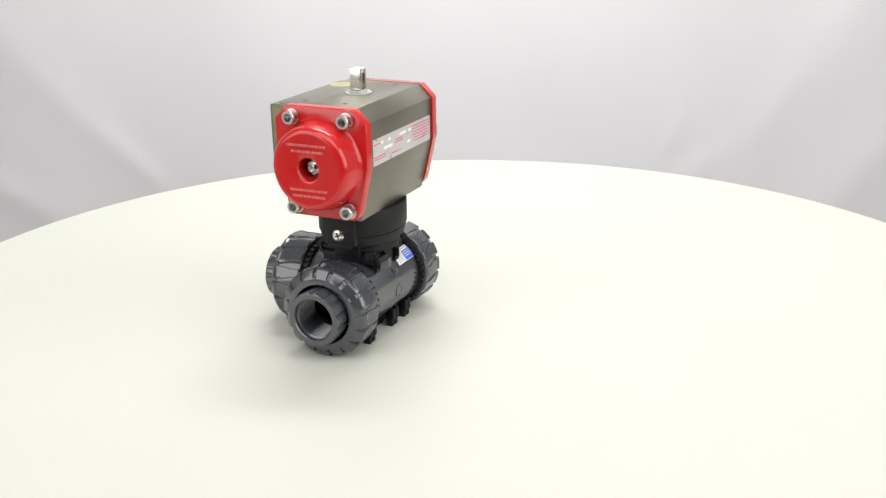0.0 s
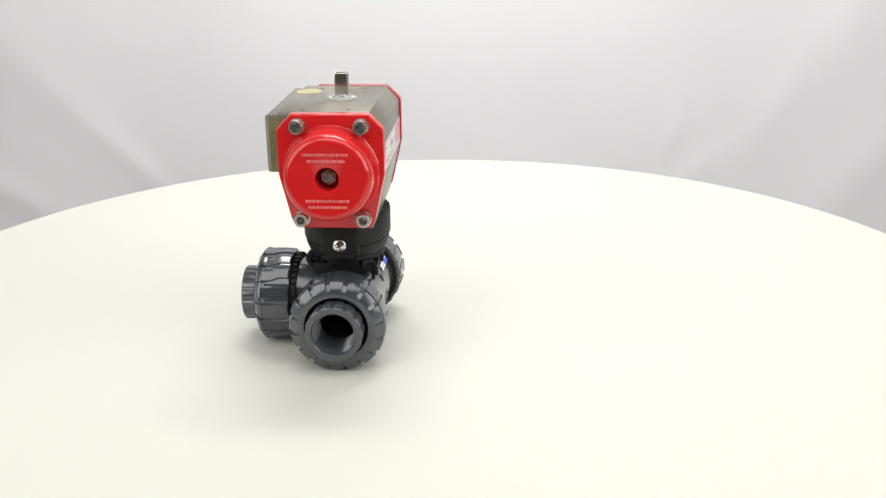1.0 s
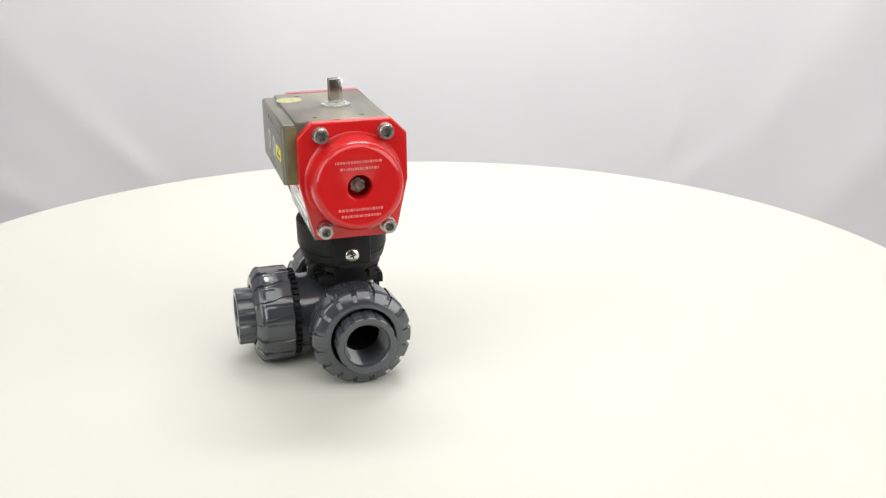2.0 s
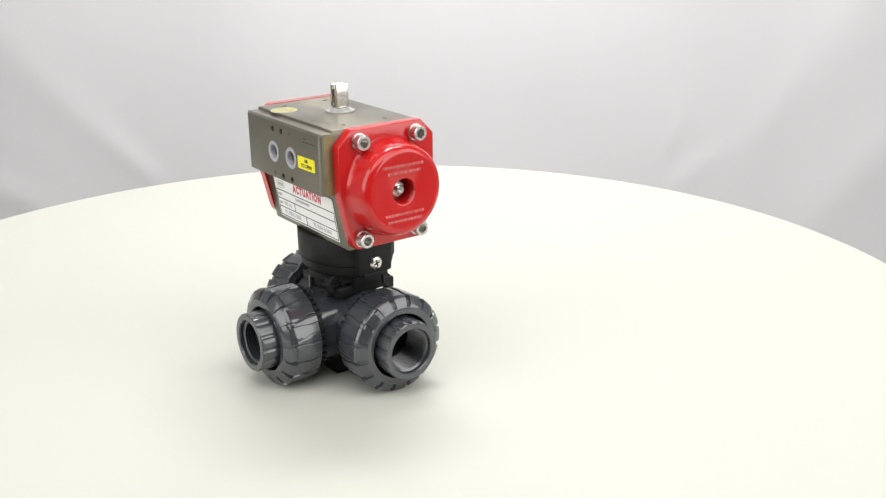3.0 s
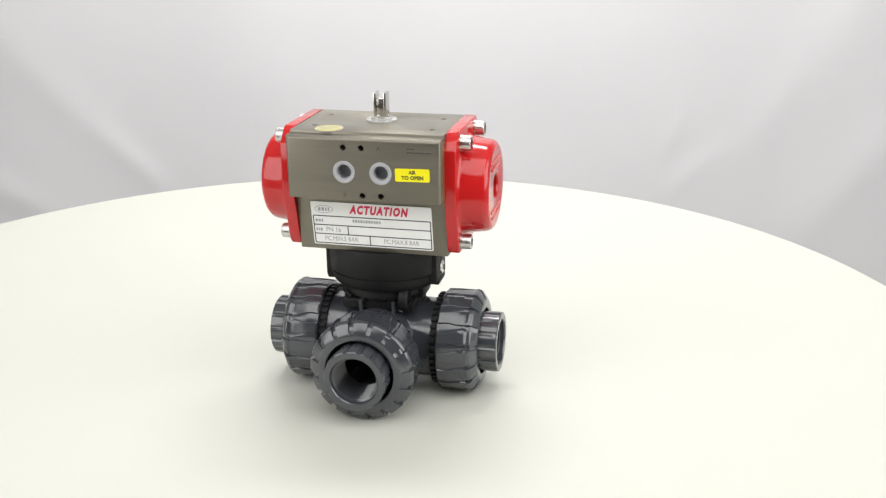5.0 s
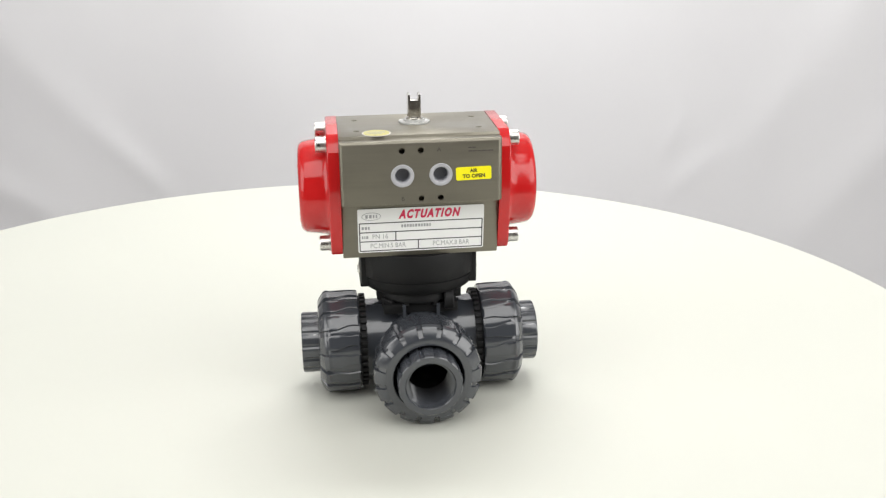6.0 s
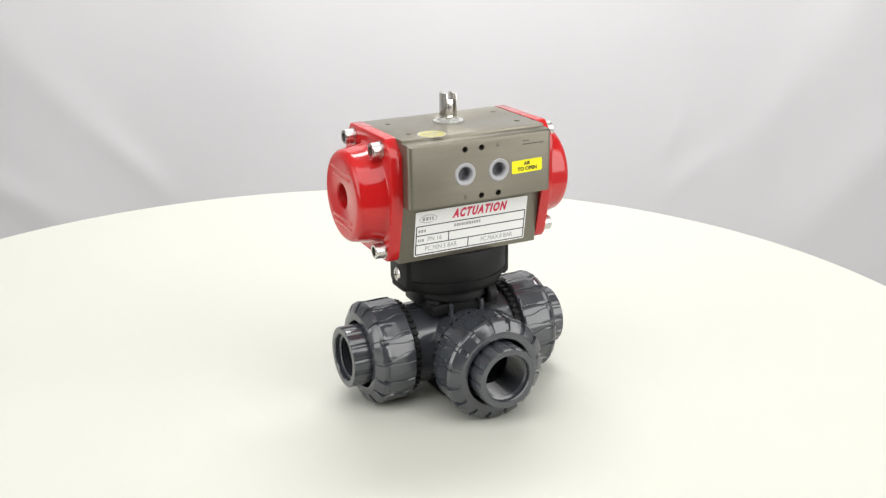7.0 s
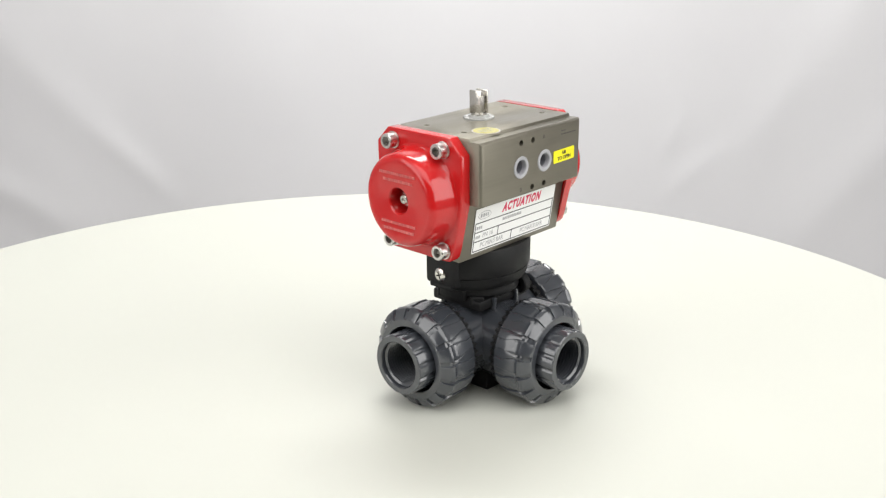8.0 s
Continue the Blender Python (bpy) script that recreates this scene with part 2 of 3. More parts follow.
def nut_mesh():
    """A union nut: raised panels with wavy edges round it, each ending in a tooth at the front rim."""
    bm = bmesh.new()
    seg = 16
    # along the axis: height, radius, relief of the panels, relief of the teeth
    prof = [(0.0455, 0.0290, 0, 0), (0.0455, 0.0356, 0, 0), (0.0458, 0.0364, 0, 0), (0.0463, 0.0369, 0.5, 0), (0.0470, 0.0371, 1, 0), (0.049, 0.0372, 1, 0), (0.051, 0.0373, 1, 0), (0.053, 0.0374, 1, 0), (0.055, 0.0375, 1, 0),
            (0.057, 0.0375, 1, 0), (0.059, 0.0375, 1, 0), (0.061, 0.0375, 1, 0), (0.063, 0.0375, 1, 0), (0.0648, 0.0375, 1, 0), (0.0664, 0.0374, 1, 0), (0.0678, 0.0373, 1, 0.3), (0.0690, 0.0371, 0.5, 1), (0.0706, 0.0368, 0, 1),
            (0.0716, 0.0362, 0, 1.05), (0.0721, 0.0355, 0, 1.05), (0.0732, 0.0340, 0, 1), (0.0745, 0.0322, 0, 0.8), (0.0752, 0.0313, 0, 0.5), (0.0757, 0.0306, 0, 0), (0.0759, 0.0300, 0, 0), (0.0759, 0.0256, 0, 0),
            (0.0753, 0.0250, 0, 0), (0.060, 0.0250, 0, 0)]
    rings = []
    for z, r, wp, wt in prof:
        u = min(1.0, max(0.0, (z - 0.048) / 0.0205))
        half = 0.25 + 0.10 * u * u * (3 - 2 * u) - 0.035 * math.sin(u * 6.3)
        shift = -0.10 * u * u * (3 - 2 * u)
        gap = 0.5 - half
        across = [(-half, 1.0), (-half + 0.02, 1.25), (-0.5 * half, 1.0), (0.0, 0.9), (0.5 * half, 1.0), (half - 0.02, 1.25), (half, 1.0), (half + 0.028, -0.9), (half + 0.055, -0.75),
                  (half + gap, -0.2), (half + 2 * gap - 0.055, -0.75), (half + 2 * gap - 0.028, -0.9)]
        ring = []
        for k in range(seg):
            for f, h in across:
                a = 2 * math.pi * (k + f + shift) / seg
                rr = r + wp * h * 0.0005 + wt * (0.0012 if h > 0 else -0.0011)
                ring.append(bm.verts.new((rr * math.cos(a), rr * math.sin(a), z)))
        rings.append(ring)
    n = len(rings[0])
    for a, b in zip(rings, rings[1:]):
        for k in range(n):
            bm.faces.new((a[k], a[(k + 1) % n], b[(k + 1) % n], b[k]))
    return bm


def connector_mesh():
    """A threaded pipe end with flats round its outside and a female thread."""
    bm = bmesh.new()
    n, flats = 112, 14
    prof = [(0.058, 0.0225, 0), (0.0605, 0.0226, 1), (0.087, 0.0229, 1), (0.0880, 0.0226, 0.9), (0.0885, 0.0218, 0), (0.0885, 0.0178, 0), (0.0876, 0.0172, 0), (0.0852, 0.0170, 0)]
    z = 0.0850
    while z > 0.062:
        prof += [(z, 0.0171, 0), (z - 0.0009, 0.0152, 0), (z - 0.0012, 0.0152, 0), (z - 0.0021, 0.0171, 0)]
        z -= 0.0023
    prof += [(0.060, 0.0150, 0), (0.050, 0.0145, 0), (0.020, 0.0145, 0), (0.020, 0.0, 0)]
    rings = []
    for z, r, w in prof:
        if r == 0:
            c = bm.verts.new((0, 0, z))
            for k in range(n):
                bm.faces.new((rings[-1][k], rings[-1][(k + 1) % n], c))
            break
        ring = []
        for k in range(n):
            a = 2 * math.pi * k / n
            f = (k * flats / n) % 1.0
            rr = r - w * (0.0012 if f < 0.2 else 0.0003 * abs(f - 0.6) / 0.4)
            ring.append(bm.verts.new((rr * math.cos(a), rr * math.sin(a), z)))
        rings.append(ring)
    for a, b in zip(rings, rings[1:]):
        for k in range(n):
            bm.faces.new((a[k], a[(k + 1) % n], b[(k + 1) % n], b[k]))
    return bm


def gear_mesh():
    """The toothed ring behind a nut."""
    bm = lathe([(0.0405, 0.030), (0.0405, 0.0328), (0.0452, 0.0328), (0.0452, 0.030)], 72)
    for k in range(40):
        box(0.0322, 0.0349, -0.0013, 0.0013, 0.0402, 0.0447, 0.0004, bm, Matrix.Rotation(2 * math.pi * k / 40, 4, "Z"), 1)
    return bm


def socket_screw():
    """A socket head screw, its axis along z, its head standing on z = 0."""
    bm = bmesh.new()
    r = 0.0054
    lathe([(0, r * 1.12), (0.0008, r * 1.12), (0.0009, r), (0.0070, r), (0.0076, r * 0.93), (0.0076, r * 0.60)], 32, bm)
    hexr = 0.0031
    top = [bm.verts.new((r * 0.60 * math.cos(2 * math.pi * k / 6), r * 0.60 * math.sin(2 * math.pi * k / 6), 0.0076)) for k in range(6)]
    low = [bm.verts.new((hexr * math.cos(2 * math.pi * k / 6), hexr * math.sin(2 * math.pi * k / 6), 0.0008)) for k in range(6)]
    for k in range(6):
        bm.faces.new((top[k], top[(k + 1) % 6], low[(k + 1) % 6], low[k]))
    bm.faces.new(low)
    return bm


def pan_screw():
    """A pan head screw with a cross slot, its axis along z."""
    bm = lathe([(0, 0.0052), (0.0006, 0.0052), (0.0013, 0.0044), (0.0017, 0.0028), (0.0018, 0.0)], 32)
    return bm


def bent(bm, radius, axis_y, axis_z, x, angle):
    """Wraps a flat patch (xy plane) round a cylinder along x."""
    for v in bm.verts:
        a = angle + v.co.y / radius
        r = radius + v.co.z
        v.co = Vector((x + v.co.x, axis_y + r * math.sin(a), axis_z + r * math.cos(a)))
    return bm


def valve():
    root = new("actuated_ball_valve")
    tagged(root, "dark grey three-way ball valve with red-capped actuator on turntable", "valve")
    # valve body: a tee of pipes with a collar on top
    bm = bmesh.new()
    at = Matrix.Translation((0, 0, ZA))
    lathe([(-0.0455, 0.024), (-0.0455, 0.0305), (-0.040, 0.0308), (-0.036, 0.0300), (0, 0.0305), (0.036, 0.0300), (0.040, 0.0308), (0.0455, 0.0305), (0.0455, 0.024)], 64, bm, at @ TO_X)
    lathe([(0, 0.030), (0.036, 0.0300), (0.040, 0.0308), (0.0455, 0.0305), (0.0455, 0.024)], 64, bm, at @ pose(0, 0, 0, 90, 0, 0))
    lathe([(0.05, 0.024), (0.066, 0.0235), (0.068, 0.0225), (0.072, 0.022), (0.076, 0.024), (0.079, 0.024)], 56, bm)
    body = part("valve_body", bm, PVC, root, angle=50)
    # black top plate of the body with ribs; its black skirt over the neck stands for shade there
    bm = lathe([(0.0655, 0.0242), (0.0660, 0.0246), (0.0735, 0.0240), (0.0740, 0.0255), (0.0750, 0.0268), (0.0800, 0.0268), (0.0830, 0.0255), (0.0826, 0.02)], 56)
    for k in range(8):
        box(0.020, 0.0290, -0.0022, 0.0022, 0.0735, 0.0815, 0.0008, bm, pose(0, 0, 0, 0, 0, 22.5 + 45 * k), 1)
    for sx in (0, 180):
        box(0.018, 0.0315, -0.0120, 0.0120, 0.0735, 0.0845, 0.0015, bm, pose(0, 0, 0, 0, 0, sx))
    box(-0.0275, 0.0275, -0.0250, 0.0225, 0.0672, 0.0752, 0.0018, bm)
    for turn in (38, 142, 218):
        box(0.022, 0.0325, -0.0055, 0.0055, 0.0700, 0.0775, 0.001, bm, pose(0, 0, 0, 0, 0, turn), 1)
    part("top_flange", bm, NYLON, body)
    part("clip_ring", lathe([(0.0770, 0.024), (0.0770, 0.0296), (0.0776, 0.0302), (0.0800, 0.0304), (0.0808, 0.0302), (0.0822, 0.0300), (0.0845, 0.0300), (0.0875, 0.0290)], 56), NYLON, body, "black ring under the adapter")
    for x in (-0.0125, 0.0125):
        part("post", box(x - 0.0013, x + 0.0013, -0.0275, -0.0225, 0.060, 0.0752, 0.0005), PVC, body)
    # tabs of the lock clip
    for sx, sy in ((-1, 1), (1, 1)):
        b = box(-0.0035, 0.0035, -0.0015, 0.0015, 0.060, 0.0755, 0.0007)
        box(-0.0035, -0.0012, -0.0045, 0.0012, 0.064, 0.0715, 0.0007, b)
        place(part("tab", b, NYLON, body), pose(sx * 0.017 + 0.004, sy * 0.0232, 0, 0, 0, 0 if sy < 0 else 180))
    b = lathe([(0.0, 0.0035), (0.0, 0.0070), (0.001, 0.0078), (0.006, 0.0078), (0.007, 0.0070), (0.007, 0.0045), (0.0045, 0.0042), (0.0045, 0)], 32)
    box(-0.004, 0.004, -0.0008, 0.0008, 0.0045, 0.0066, 0.0004, b, pose(0, 0, 0, 0, 0, 90), 1)
    place(part("lock_button", b, NYLON, body, "black round lock button"), pose(0.017, -0.0240, 0.0775, 0, 90, 0))
    b = box(0.008, 0.026, 0.0215, 0.0270, 0.0675, 0.0735, 0.0012)
    part("lock_clip", b, NYLON, body, "black lock clip")
    # raised marks on the casting
    b = bent(lathe([(-0.001, 0.0062), (0.0005, 0.0060), (0.0006, 0.0050), (0.0001, 0.0046), (0.0001, 0)], 36), 0.0304, 0, ZA, -0.004, radians(96))
    part("cast_mark", b, PVC, body)
    b = box(-0.0045, 0.0045, -0.0022, 0.0022, -0.001, 0.0012, 0.0010)
    for v in b.verts:
        v.co.y *= 0.4 + 0.14 * (v.co.x * 1000 + 4.5)
    part("cast_mark", bent(b, 0.0304, 0, ZA, -0.004, radians(62)), PVC, body)
    part("base_pad", box(-0.018, 0.018, -0.024, 0.010, 0.0002, 0.020, 0.0015), NYLON, body, "black mounting pad under the body")
    for x in (0.0290, 0.0350, -0.0065, -0.0125, -0.0300, -0.0360):
        b = box(-0.0023, 0.0023, -0.0030, 0.0030, 0.0, 0.016, 0.0007)
        box(-0.0023, 0.0023, -0.0045, 0.0045, 0.006, 0.016, 0.0007, b)
        place(part("foot", b, NYLON, body), pose(x, 0.0195, 0))
    # toothed rings, nuts and pipe ends on the three ports
    ways = [pose(0, 0, ZA, 0, 90, 0), pose(0, 0, ZA, 0, 90, 180), pose(0, 0, ZA, 90, 0, 0)]
    first = None
    for w in ways:
        if first is None:
            first = (part("toothed_ring", gear_mesh(), NYLON, root, "black toothed ring"), part("union_nut", nut_mesh(), PVC, root, "ribbed union nut", angle=28),
                     part("pipe_end", connector_mesh(), PVC, root, "pipe end with female thread", angle=28))
            for o in first:
                o.matrix_basis = w
        else:
            for o in first:
                again(o, root, w)
    # sticker on the body's back
    st = bmesh.new()
    for k in range(6):
        box(-0.0140, 0.0140, -0.0066 + 0.0022 * k, -0.0044 + 0.0022 * k, 0, 0.0002, bm=st)
    sticker = part("sticker", bent(st, 0.0311, 0, ZA, -0.027, radians(47)), WHITE_LABEL, root, "small white and blue sticker")
    st = bmesh.new()
    for k in range(4):
        box(-0.0138, 0.0000, -0.0030 + 0.0023 * k, -0.0007 + 0.0023 * k, 0, 0.0002, bm=st)
    part("blue_field", bent(st, 0.0314, 0, ZA, -0.027, radians(47)), BLUE, sticker)
    part("print", bent(bars([(-0.0128, -0.0010, y * 0.0020 + 0.0006) for y in (-1, 0, 1)], 0.0007, seed=12), 0.0317, 0, ZA, -0.027, radians(47)), WHITE_LABEL, sticker)
    rows = [(0.0015, 0.0130, y * 0.0016) for y in (-3, -2, -1, 0, 1, 2, 3)] + [(-0.013, 0.0, -0.0050)]
    part("print", bent(bars(rows, 0.0006, seed=3), 0.0314, 0, ZA, -0.027, radians(47)), INK_GREY, sticker)
    adapter(root)
    actuator(root)
    return root


def adapter(root):
    """The black mounting piece between valve and actuator."""
    drum = [(0.0832, 0.020), (0.0832, 0.0300), (0.0838, 0.0320), (0.0850, 0.0333), (0.0885, 0.0346), (0.0932, 0.0356), (0.0935, 0.0350), (0.0941, 0.0350), (0.0944, 0.0360), (0.0950, 0.0364), (0.1140, 0.0366), (0.1148, 0.0362), (0.1148, 0.02)]
    bm = lathe(drum, 72, m=Matrix.Diagonal((1.19, 0.97, 1, 1)))
    for s in (-1, 1):
        box(0.020, 0.0430, -0.0150, 0.0150, 0.0868, 0.1148, 0.003, bm, pose(0, 0, 0, 0, 0, 90 - 90 * s))
        box(0.034, 0.0433, -0.0105, 0.0105, 0.0846, 0.0885, 0.0012, bm, pose(0, 0, 0, 0, 0, 90 - 90 * s))
    ob = part("mounting_adapter", bm, NYLON, root, "black plastic mounting adapter")
    for s in (-1, 1):
        m = pose(s * 0.0428, 0, 0.0955, 0, 90 * s, 0)
        sc = place(part("screw", pan_screw(), STEEL, ob, "cross-head steel screw"), m)
        # the slot isn't cut: near-black bars stand for the shade in it
        for turn in (20, 110):
            b = box(-0.0026, 0.0026, -0.0005, 0.0005, 0.0010, 0.00188)
            place(part("slot", b, SLOT_SHADE, sc, smooth=False), pose(0, 0, 0, 0, 0, turn))


def flat(x, y, z):
    """The pose of print on the port face, which looks towards -y."""
    return pose(x, y, z, 90, 0, 0)


def actuator(root):
    # extruded housing: sloped flanks, a port block along its front
    outline = [(-0.0400, 0.2052), (-0.0405, 0.2032), (-0.0485, 0.2032), (-0.0506, 0.2018), (-0.0506, 0.1590), (-0.0372, 0.1588), (-0.0303, 0.1148),
               (0.0290, 0.1148), (0.0392, 0.1570), (0.0392, 0.1940), (0.0290, 0.2052)]
    b = prism(outline, -0.0553, 0.0553)
    ends = [e for e in b.edges if all(abs(v.co.y + 0.0506) < 1e-5 for v in e.verts) and abs(e.verts[0].co.x - e.verts[1].co.x) < 1e-5]
    bmesh.ops.bevel(b, geom=ends, offset=0.0030, segments=5, affect="EDGES", profile=0.5)
    sharp = [e for e in b.edges if len(e.link_faces) == 2 and e.calc_face_angle(0) > radians(20)]
    bmesh.ops.bevel(b, geom=sharp, offset=0.0005, segments=2, affect="EDGES", profile=0.5)
    housing = part("housing", b, ANODISED, root, "hard-anodised grey aluminium housing")
    cut = bmesh.new()
    for x, z, r, d in ((-0.0132, 0.1791, 0.0062, 0.014), (0.0131, 0.1791, 0.0062, 0.014), (-0.0132, 0.1964, 0.0021, 0.008), (-0.0004, 0.1964, 0.0021, 0.008), (-0.0005, 0.1626, 0.0021, 0.008), (0.0128, 0.1627, 0.0021, 0.008)):
        lathe([(-d, 0), (-d, r), (0.002, r), (0.002, 0)], 28, cut, flat(x, -0.0506, z))
    for x in (-0.0425, 0.0432):
        for y in (-0.0240, 0.0115):
            lathe([(0.199, 0), (0.199, 0.0017), (0.2046, 0.0017), (0.2056, 0.0027), (0.208, 0.0027), (0.208, 0)], 20, cut, Matrix.Translation((x, y, 0)))
    bored(housing, cut)
    b = prism([(-0.0475, 0.2020), (-0.0475, 0.1596), (-0.0392, 0.1596), (-0.0392, 0.2020)], 0.0551, 0.0556, 0.0002, 1)
    part("block_end", b, CHROMATE, housing, "bare yellow-chromated end of the port block")
    # ports with pale inserts and the four tapped holes round them
    for x in (-0.0132, 0.0131):
        b = lathe([(-0.0030, 0.0061), (-0.0030, 0.0050), (-0.0005, 0.0051), (0.0004, 0.0055), (0.0006, 0.0060), (0.0006, 0.0076), (0.0001, 0.0080)], 40)
        ring = place(part("port_insert", b, PLUG, root, "pale plastic port insert"), flat(x, -0.0506, 0.1791))
        part("insert_sleeve", lathe([(-0.0030, 0.0061), (-0.0030, 0.0049), (-0.0070, 0.0046), (-0.0070, 0)], 40), PLUG_IN, ring, "grey sleeve inside the port")
    place(part("port_letter", letters("A", 0.0042, depth=0.00005), ETCHED, housing, smooth=False), flat(0.0120, -0.05065, 0.1965))
    place(part("port_letter", letters("B", 0.0042, depth=0.00005), ETCHED, housing, smooth=False), flat(-0.0132, -0.05065, 0.1628))
    place(part("small_print", bars([(0.032, 0.038, 0.0014), (0.032, 0.049, -0.0010)], 0.0008, 0.00005, 5), ETCHED, housing, smooth=False), flat(0, -0.05065, 0.1958))
    # yellow label
    y = place(part("yellow_label", rounded(0.0122, 0.0046, 0.0011, 0.0002), YELLOW, root, "yellow label"), flat(0.0356, -0.0507, 0.1791) @ pose(0, 0, 0, 0, 0, 1.2))
    place(part("lettering", letters("AIR", 0.0034, 0.0052, bold=0.00012), INK_BLACK, y, smooth=False), pose(0, 0.0019, 0.0002))
    place(part("lettering", letters("TO OPEN", 0.0036, 0.0155, bold=0.00012), INK_BLACK, y, smooth=False), pose(0, -0.0019, 0.0002))
    nameplate(root)
    # printed strip on the back flank
    back = place(part("data_strip", box(-0.0515, 0.0515, -0.0105, 0.0105, 0, 0.0002), SILVER_LABEL, root, "silver data strip with red and white print"), pose(0, 0.0393, 0.1695, 90, 0, 180))
    place(part("small_print", bars([(-0.050, -0.040, 0.006), (-0.050, -0.030, -0.004), (-0.050, -0.030, -0.006), (-0.02, -0.002, -0.0065), (0.018, 0.05, 0.0075), (0.018, 0.05, 0.005), (0.018, 0.05, 0.0025), (0.018, 0.048, 0.0),
                                    (0.020, 0.05, -0.0025), (0.020, 0.05, -0.005), (-0.014, 0.0, 0.001), (-0.014, 0.0, 0.003)], 0.0008, seed=8, gap=0.0006, hi=0.0018), INK_RED, back, smooth=False), pose(0, 0, 0.0002))
    place(part("print", bars([(-0.038, -0.034, 0.006), (-0.026, -0.021, 0.006), (-0.034, -0.018, 0.0005), (-0.006, 0.006, 0.006), (0.010, 0.015, 0.006), (0.008, 0.013, -0.003)], 0.0024, seed=9, gap=0.0003), WHITE_LABEL, back, smooth=False), pose(0, 0, 0.0002))
    # round badge on top
    b = place(part("badge", lathe([(0, 0.0100), (0.0002, 0.0100), (0.0002, 0)], 40), SILVER_LABEL, root, "round yellowed badge"), pose(-0.0290, -0.0320, 0.2051))
    place(part("field", lathe([(0, 0.0090), (0.0002, 0.0090), (0.0002, 0)], 40), BADGE, b), pose(0, 0, 0.0002))
    place(part("print", bars([(-0.006, 0.006, 0.0025), (-0.007, 0.007, 0), (-0.005, 0.005, -0.0028)], 0.0009, seed=4), INK_GREY, b, smooth=False), pose(0, 0, 0.0004))
    # stem
    bm = lathe([(0.2045, 0.0112), (0.2060, 0.0112), (0.2064, 0.0108), (0.2064, 0.0078), (0.2070, 0.0076), (0.2078, 0.0074), (0.2078, 0.0056)], 48)
    part("stem_ring", bm, CLEAR, root, "pale plastic ring round the stem")
    bm = lathe([(0.2060, 0.0060), (0.2086, 0.0060), (0.2090, 0.0056), (0.2090, 0.0)], 40)
    box(-0.0032, 0.0032, -0.0038, 0.0038, 0.2085, 0.2213, 0.0006, bm)
    for s in (-1, 1):
        box(min(s * 0.0028, s * 0.0046), max(s * 0.0028, s * 0.0046), -0.0052, 0.0052, 0.2085, 0.2258, 0.0007, bm)
    part("stem", bm, STEEL, root, "slotted steel stem with two flats", angle=20)
    cap = end_cap(root)
    cap.matrix_basis = pose(0, 0, 0)
    other = copy_thing(cap, pose(0, 0, 0))
    other.parent = root
    other.matrix_basis = pose(0, 0, 0, 0, 0, 180)


def nameplate(root):
    """The white plate on the sloped front flank."""
    tilt = 180 - math.degrees(math.atan2(0.1588 - 0.1148, 0.0372 - 0.0303))
    m = pose(0.0003, -0.0337, 0.1357, tilt, 0, 0) @ pose(0, 0, 0.0003)
    w, h = 0.0447, 0.0171
    plate = place(part("nameplate", rounded(w, h, 0.0012, 0.0002), WHITE_LABEL, root, "white nameplate with red heading and black fields"), m)
    up = pose(0, 0, 0.0002)
    place(part("heading", letters("ACTUATION", 0.0088, 0.0440, 0.30, 0.00048, spacing=1.28), INK_RED, plate, smooth=False), up @ pose(0.0060, 0.0118, 0))
    b = bmesh.new()
    n = 32
    for k in range(n):
        a, c = 2 * math.pi * k / n, 2 * math.pi * (k + 1) / n
        p = [Vector((0.0068 * math.cos(q), 0.0031 * math.sin(q), 0.0001)) for q in (a, c)]
        r = [Vector((0.0064 * math.cos(q), 0.0027 * math.sin(q), 0.0001)) for q in (a, c)]
        b.faces.new([b.verts.new(v) for v in (p[0], p[1], r[1], r[0])])
    merge(b, bars([(-0.0042, 0.0044, 0)], 0.0026, seed=2, lo=0.001, hi=0.0018, gap=0.0009))
    place(part("emblem", b, INK_GREY, plate, smooth=False), up @ pose(-0.0350, 0.0113, 0))
    b = bmesh.new()
    t = 0.00035
    rows = [0.0060, -0.0012, -0.0084, -0.0158]
    for y in rows:
        box(-0.0435, 0.0435, y - t, y + t, 0, 0.0001, bm=b)
    for x, y0, y1 in ((-0.0435, rows[3], rows[0]), (0.0435, rows[3], rows[0]), (-0.0180, rows[2], rows[1]), (-0.0020, rows[3], rows[2])):
        box(x - t, x + t, y0, y1, 0, 0.0001, bm=b)
    place(part("ruled_fields", b, INK_BLACK, plate, smooth=False), up)
    for text, x, y, wd in (("PN 16", -0.0290, -0.0048, 0.0110), ("PC.MIN.5 BAR", -0.0235, -0.0121, 0.0250), ("PC.MAX.8 BAR", 0.0215, -0.0121, 0.0260)):
        place(part("lettering", letters(text, 0.0052, wd), INK_GREY, plate, smooth=False), up @ pose(x, y, 0))
    place(part("small_print", bars([(-0.042, -0.036, 0.0022), (-0.042, -0.0375, -0.0050), (-0.014, 0.007, 0.0030)], 0.0022, seed=6, gap=0.0006, lo=0.0008, hi=0.0018), INK_GREY, plate, smooth=False), up)


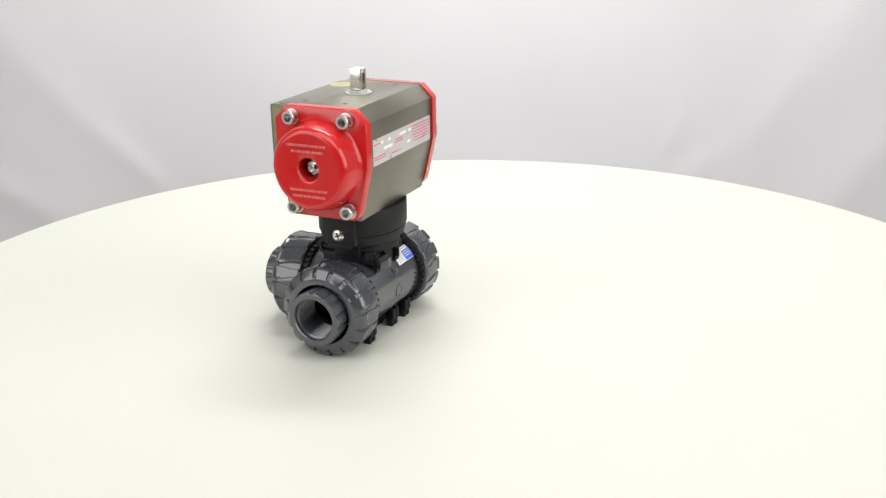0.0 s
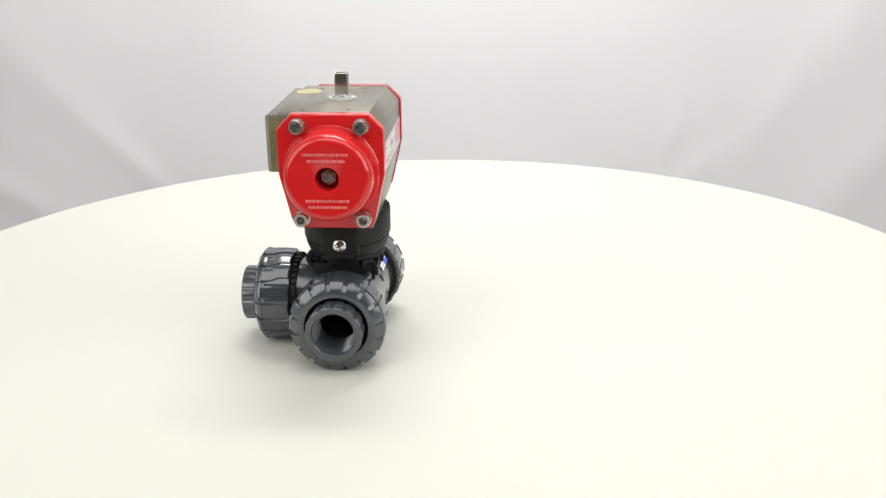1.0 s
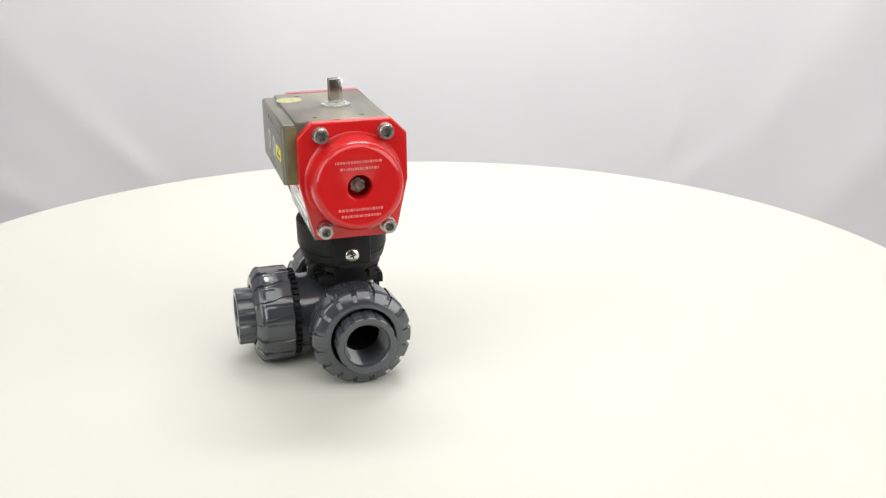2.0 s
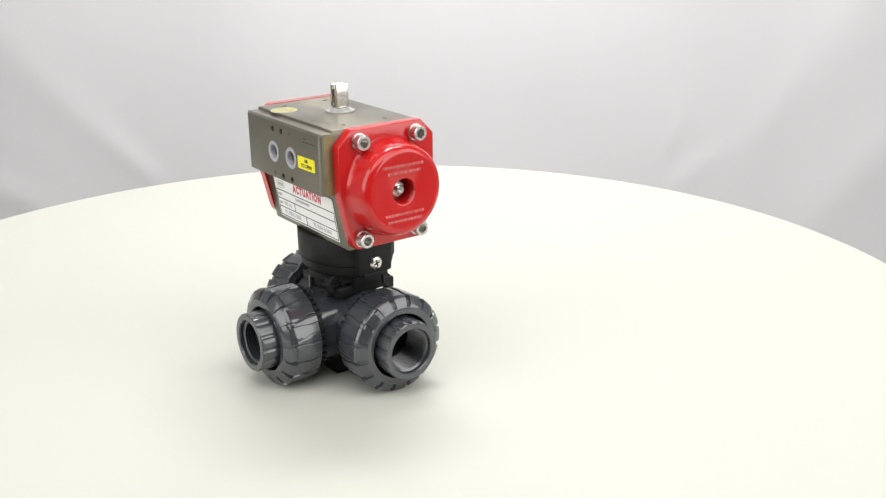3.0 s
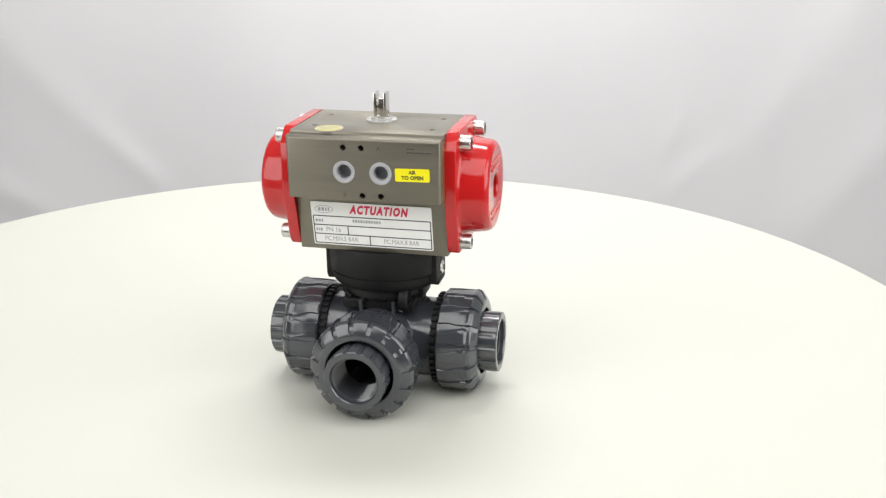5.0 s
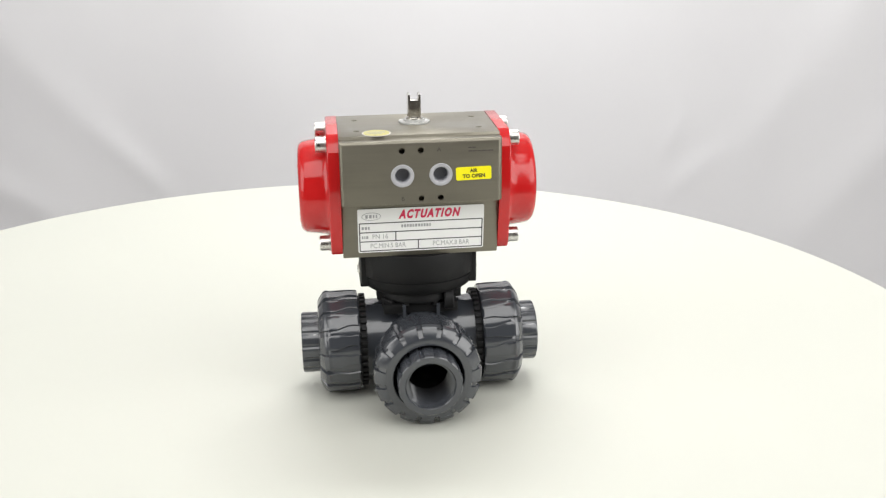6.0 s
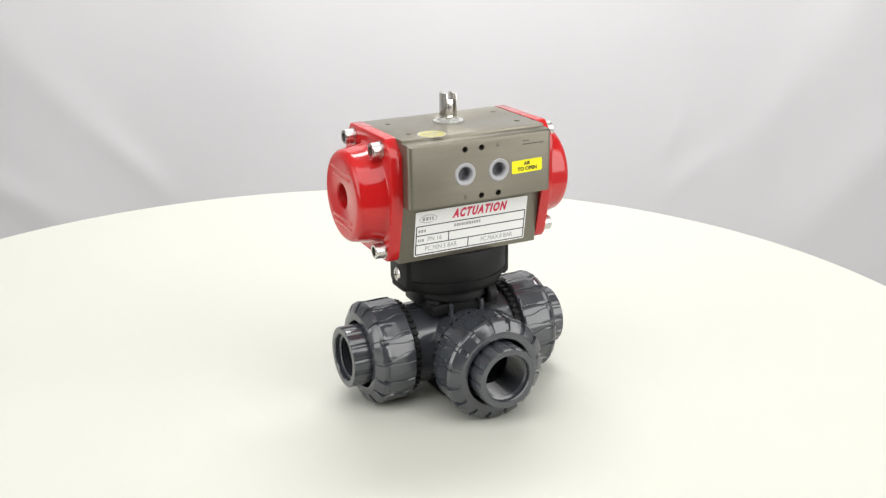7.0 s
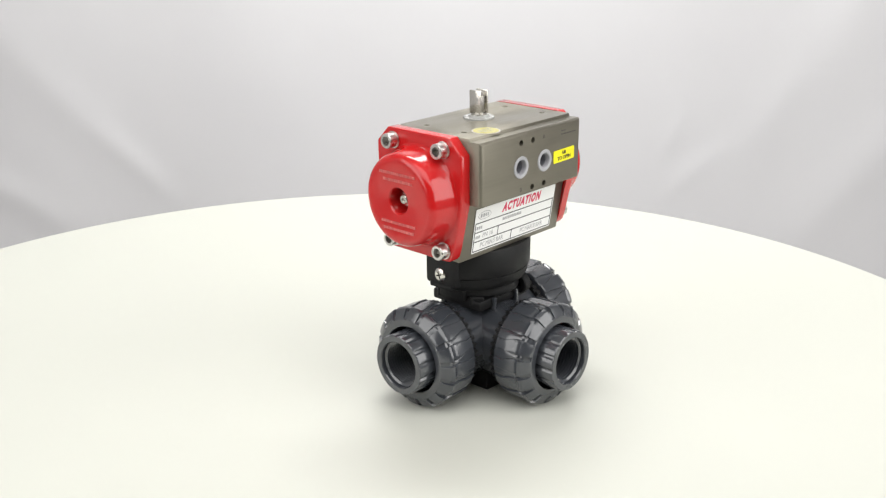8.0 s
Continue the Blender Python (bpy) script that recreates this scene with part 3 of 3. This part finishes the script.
def end_cap(root):
    """A red cast cover: flange, round dome, recessed adjusting screw, embossed print, four bolts."""
    half = [(0.0285, 0.2055), (0.0298, 0.2051), (0.0398, 0.1950), (0.0404, 0.1936), (0.0404, 0.1592), (0.0400, 0.1574), (0.0326, 0.1255), (0.0310, 0.1205), (0.0285, 0.1176), (0.0262, 0.1170)]
    outline = half + [(-y, z) for y, z in reversed(half)]
    bm = prism(outline, 0.0554, 0.0636)
    front = [e for e in bm.edges if all(v.co.x > 0.06 for v in e.verts)]
    bmesh.ops.bevel(bm, geom=front, offset=0.0011, segments=3, affect="EDGES", profile=0.5)
    m = Matrix.Translation((0, 0, ZC)) @ TO_X
    lathe([(0.0630, 0.0378), (0.0636, 0.0370), (0.0645, 0.0361), (0.0662, 0.0353), (0.0690, 0.0347), (0.0730, 0.0341), (0.0785, 0.0333), (0.0806, 0.0328), (0.0822, 0.0319), (0.0833, 0.0307),
           (0.0839, 0.0294), (0.0842, 0.0280), (0.0840, 0.0262), (0.0840, 0.0106), (0.0837, 0.0096), (0.0826, 0.0089), (0.0690, 0.0089), (0.0690, 0.0)], 80, bm, m)
    cap = part("end_cap", bm, RED, root, "glossy red cast end cap", angle=32)
    bm = lathe([(0.0690, 0.0062), (0.0752, 0.0062), (0.0756, 0.0058), (0.0756, 0.0034), (0.0775, 0.0034), (0.0782, 0.0028), (0.0782, 0.0014), (0.0765, 0.0012), (0.0765, 0)], 6, m=m)
    lathe([(0.0750, 0.0034), (0.0785, 0.0034), (0.0790, 0.0028), (0.0790, 0.0016), (0.0770, 0.0014), (0.0770, 0)], 24, bm, m)
    part("adjusting_screw", bm, STEEL, cap, "steel adjusting screw with locknut", angle=25)
    for sy, z in ((1, 0.1968), (-1, 0.1968), (1, 0.1250), (-1, 0.1250)):
        place(part("bolt", socket_screw(), BOLT, cap, "steel socket-head bolt", angle=30), pose(0.0637, sy * 0.0239, z, 0, 90, 0) @ pose(0, 0, 0, 0, 0, 17 * sy + z * 400))
    up = pose(0.0840, 0, ZC, 90, 0, 90)
    for y, half, seed in ((0.0190, 0.0175, 21), (0.0142, 0.0140, 22), (-0.0162, 0.0165, 23), (-0.0210, 0.0145, 24)):
        b = bars([(-half, half, y)], 0.0020, 0.0006, seed, 0.0006, 0.0006, 0.0020, 0.00025)
        place(part("embossed_print", b, GLINT_PRINT, cap, smooth=False), up)
    return cap


room()
backdrop()
disc = turntable()
unit = valve()


def motions():
    """Table top and valve turn together about the turntable's axis."""
    rows_disc, rows_unit = [], []
    for k in range(33):
        t = k * 0.25
        a = -34.476 + 20.154 * (t - 4) - 0.022 * (t - 4) ** 2
        spin = pose(0, 0, 0, 0, 0, a)
        rows_disc.append((t, spin))
        rows_unit.append((t, spin @ pose(-0.0158, -0.0685, 0)))
    walk(disc, rows_disc)
    walk(unit, rows_unit)


motions()
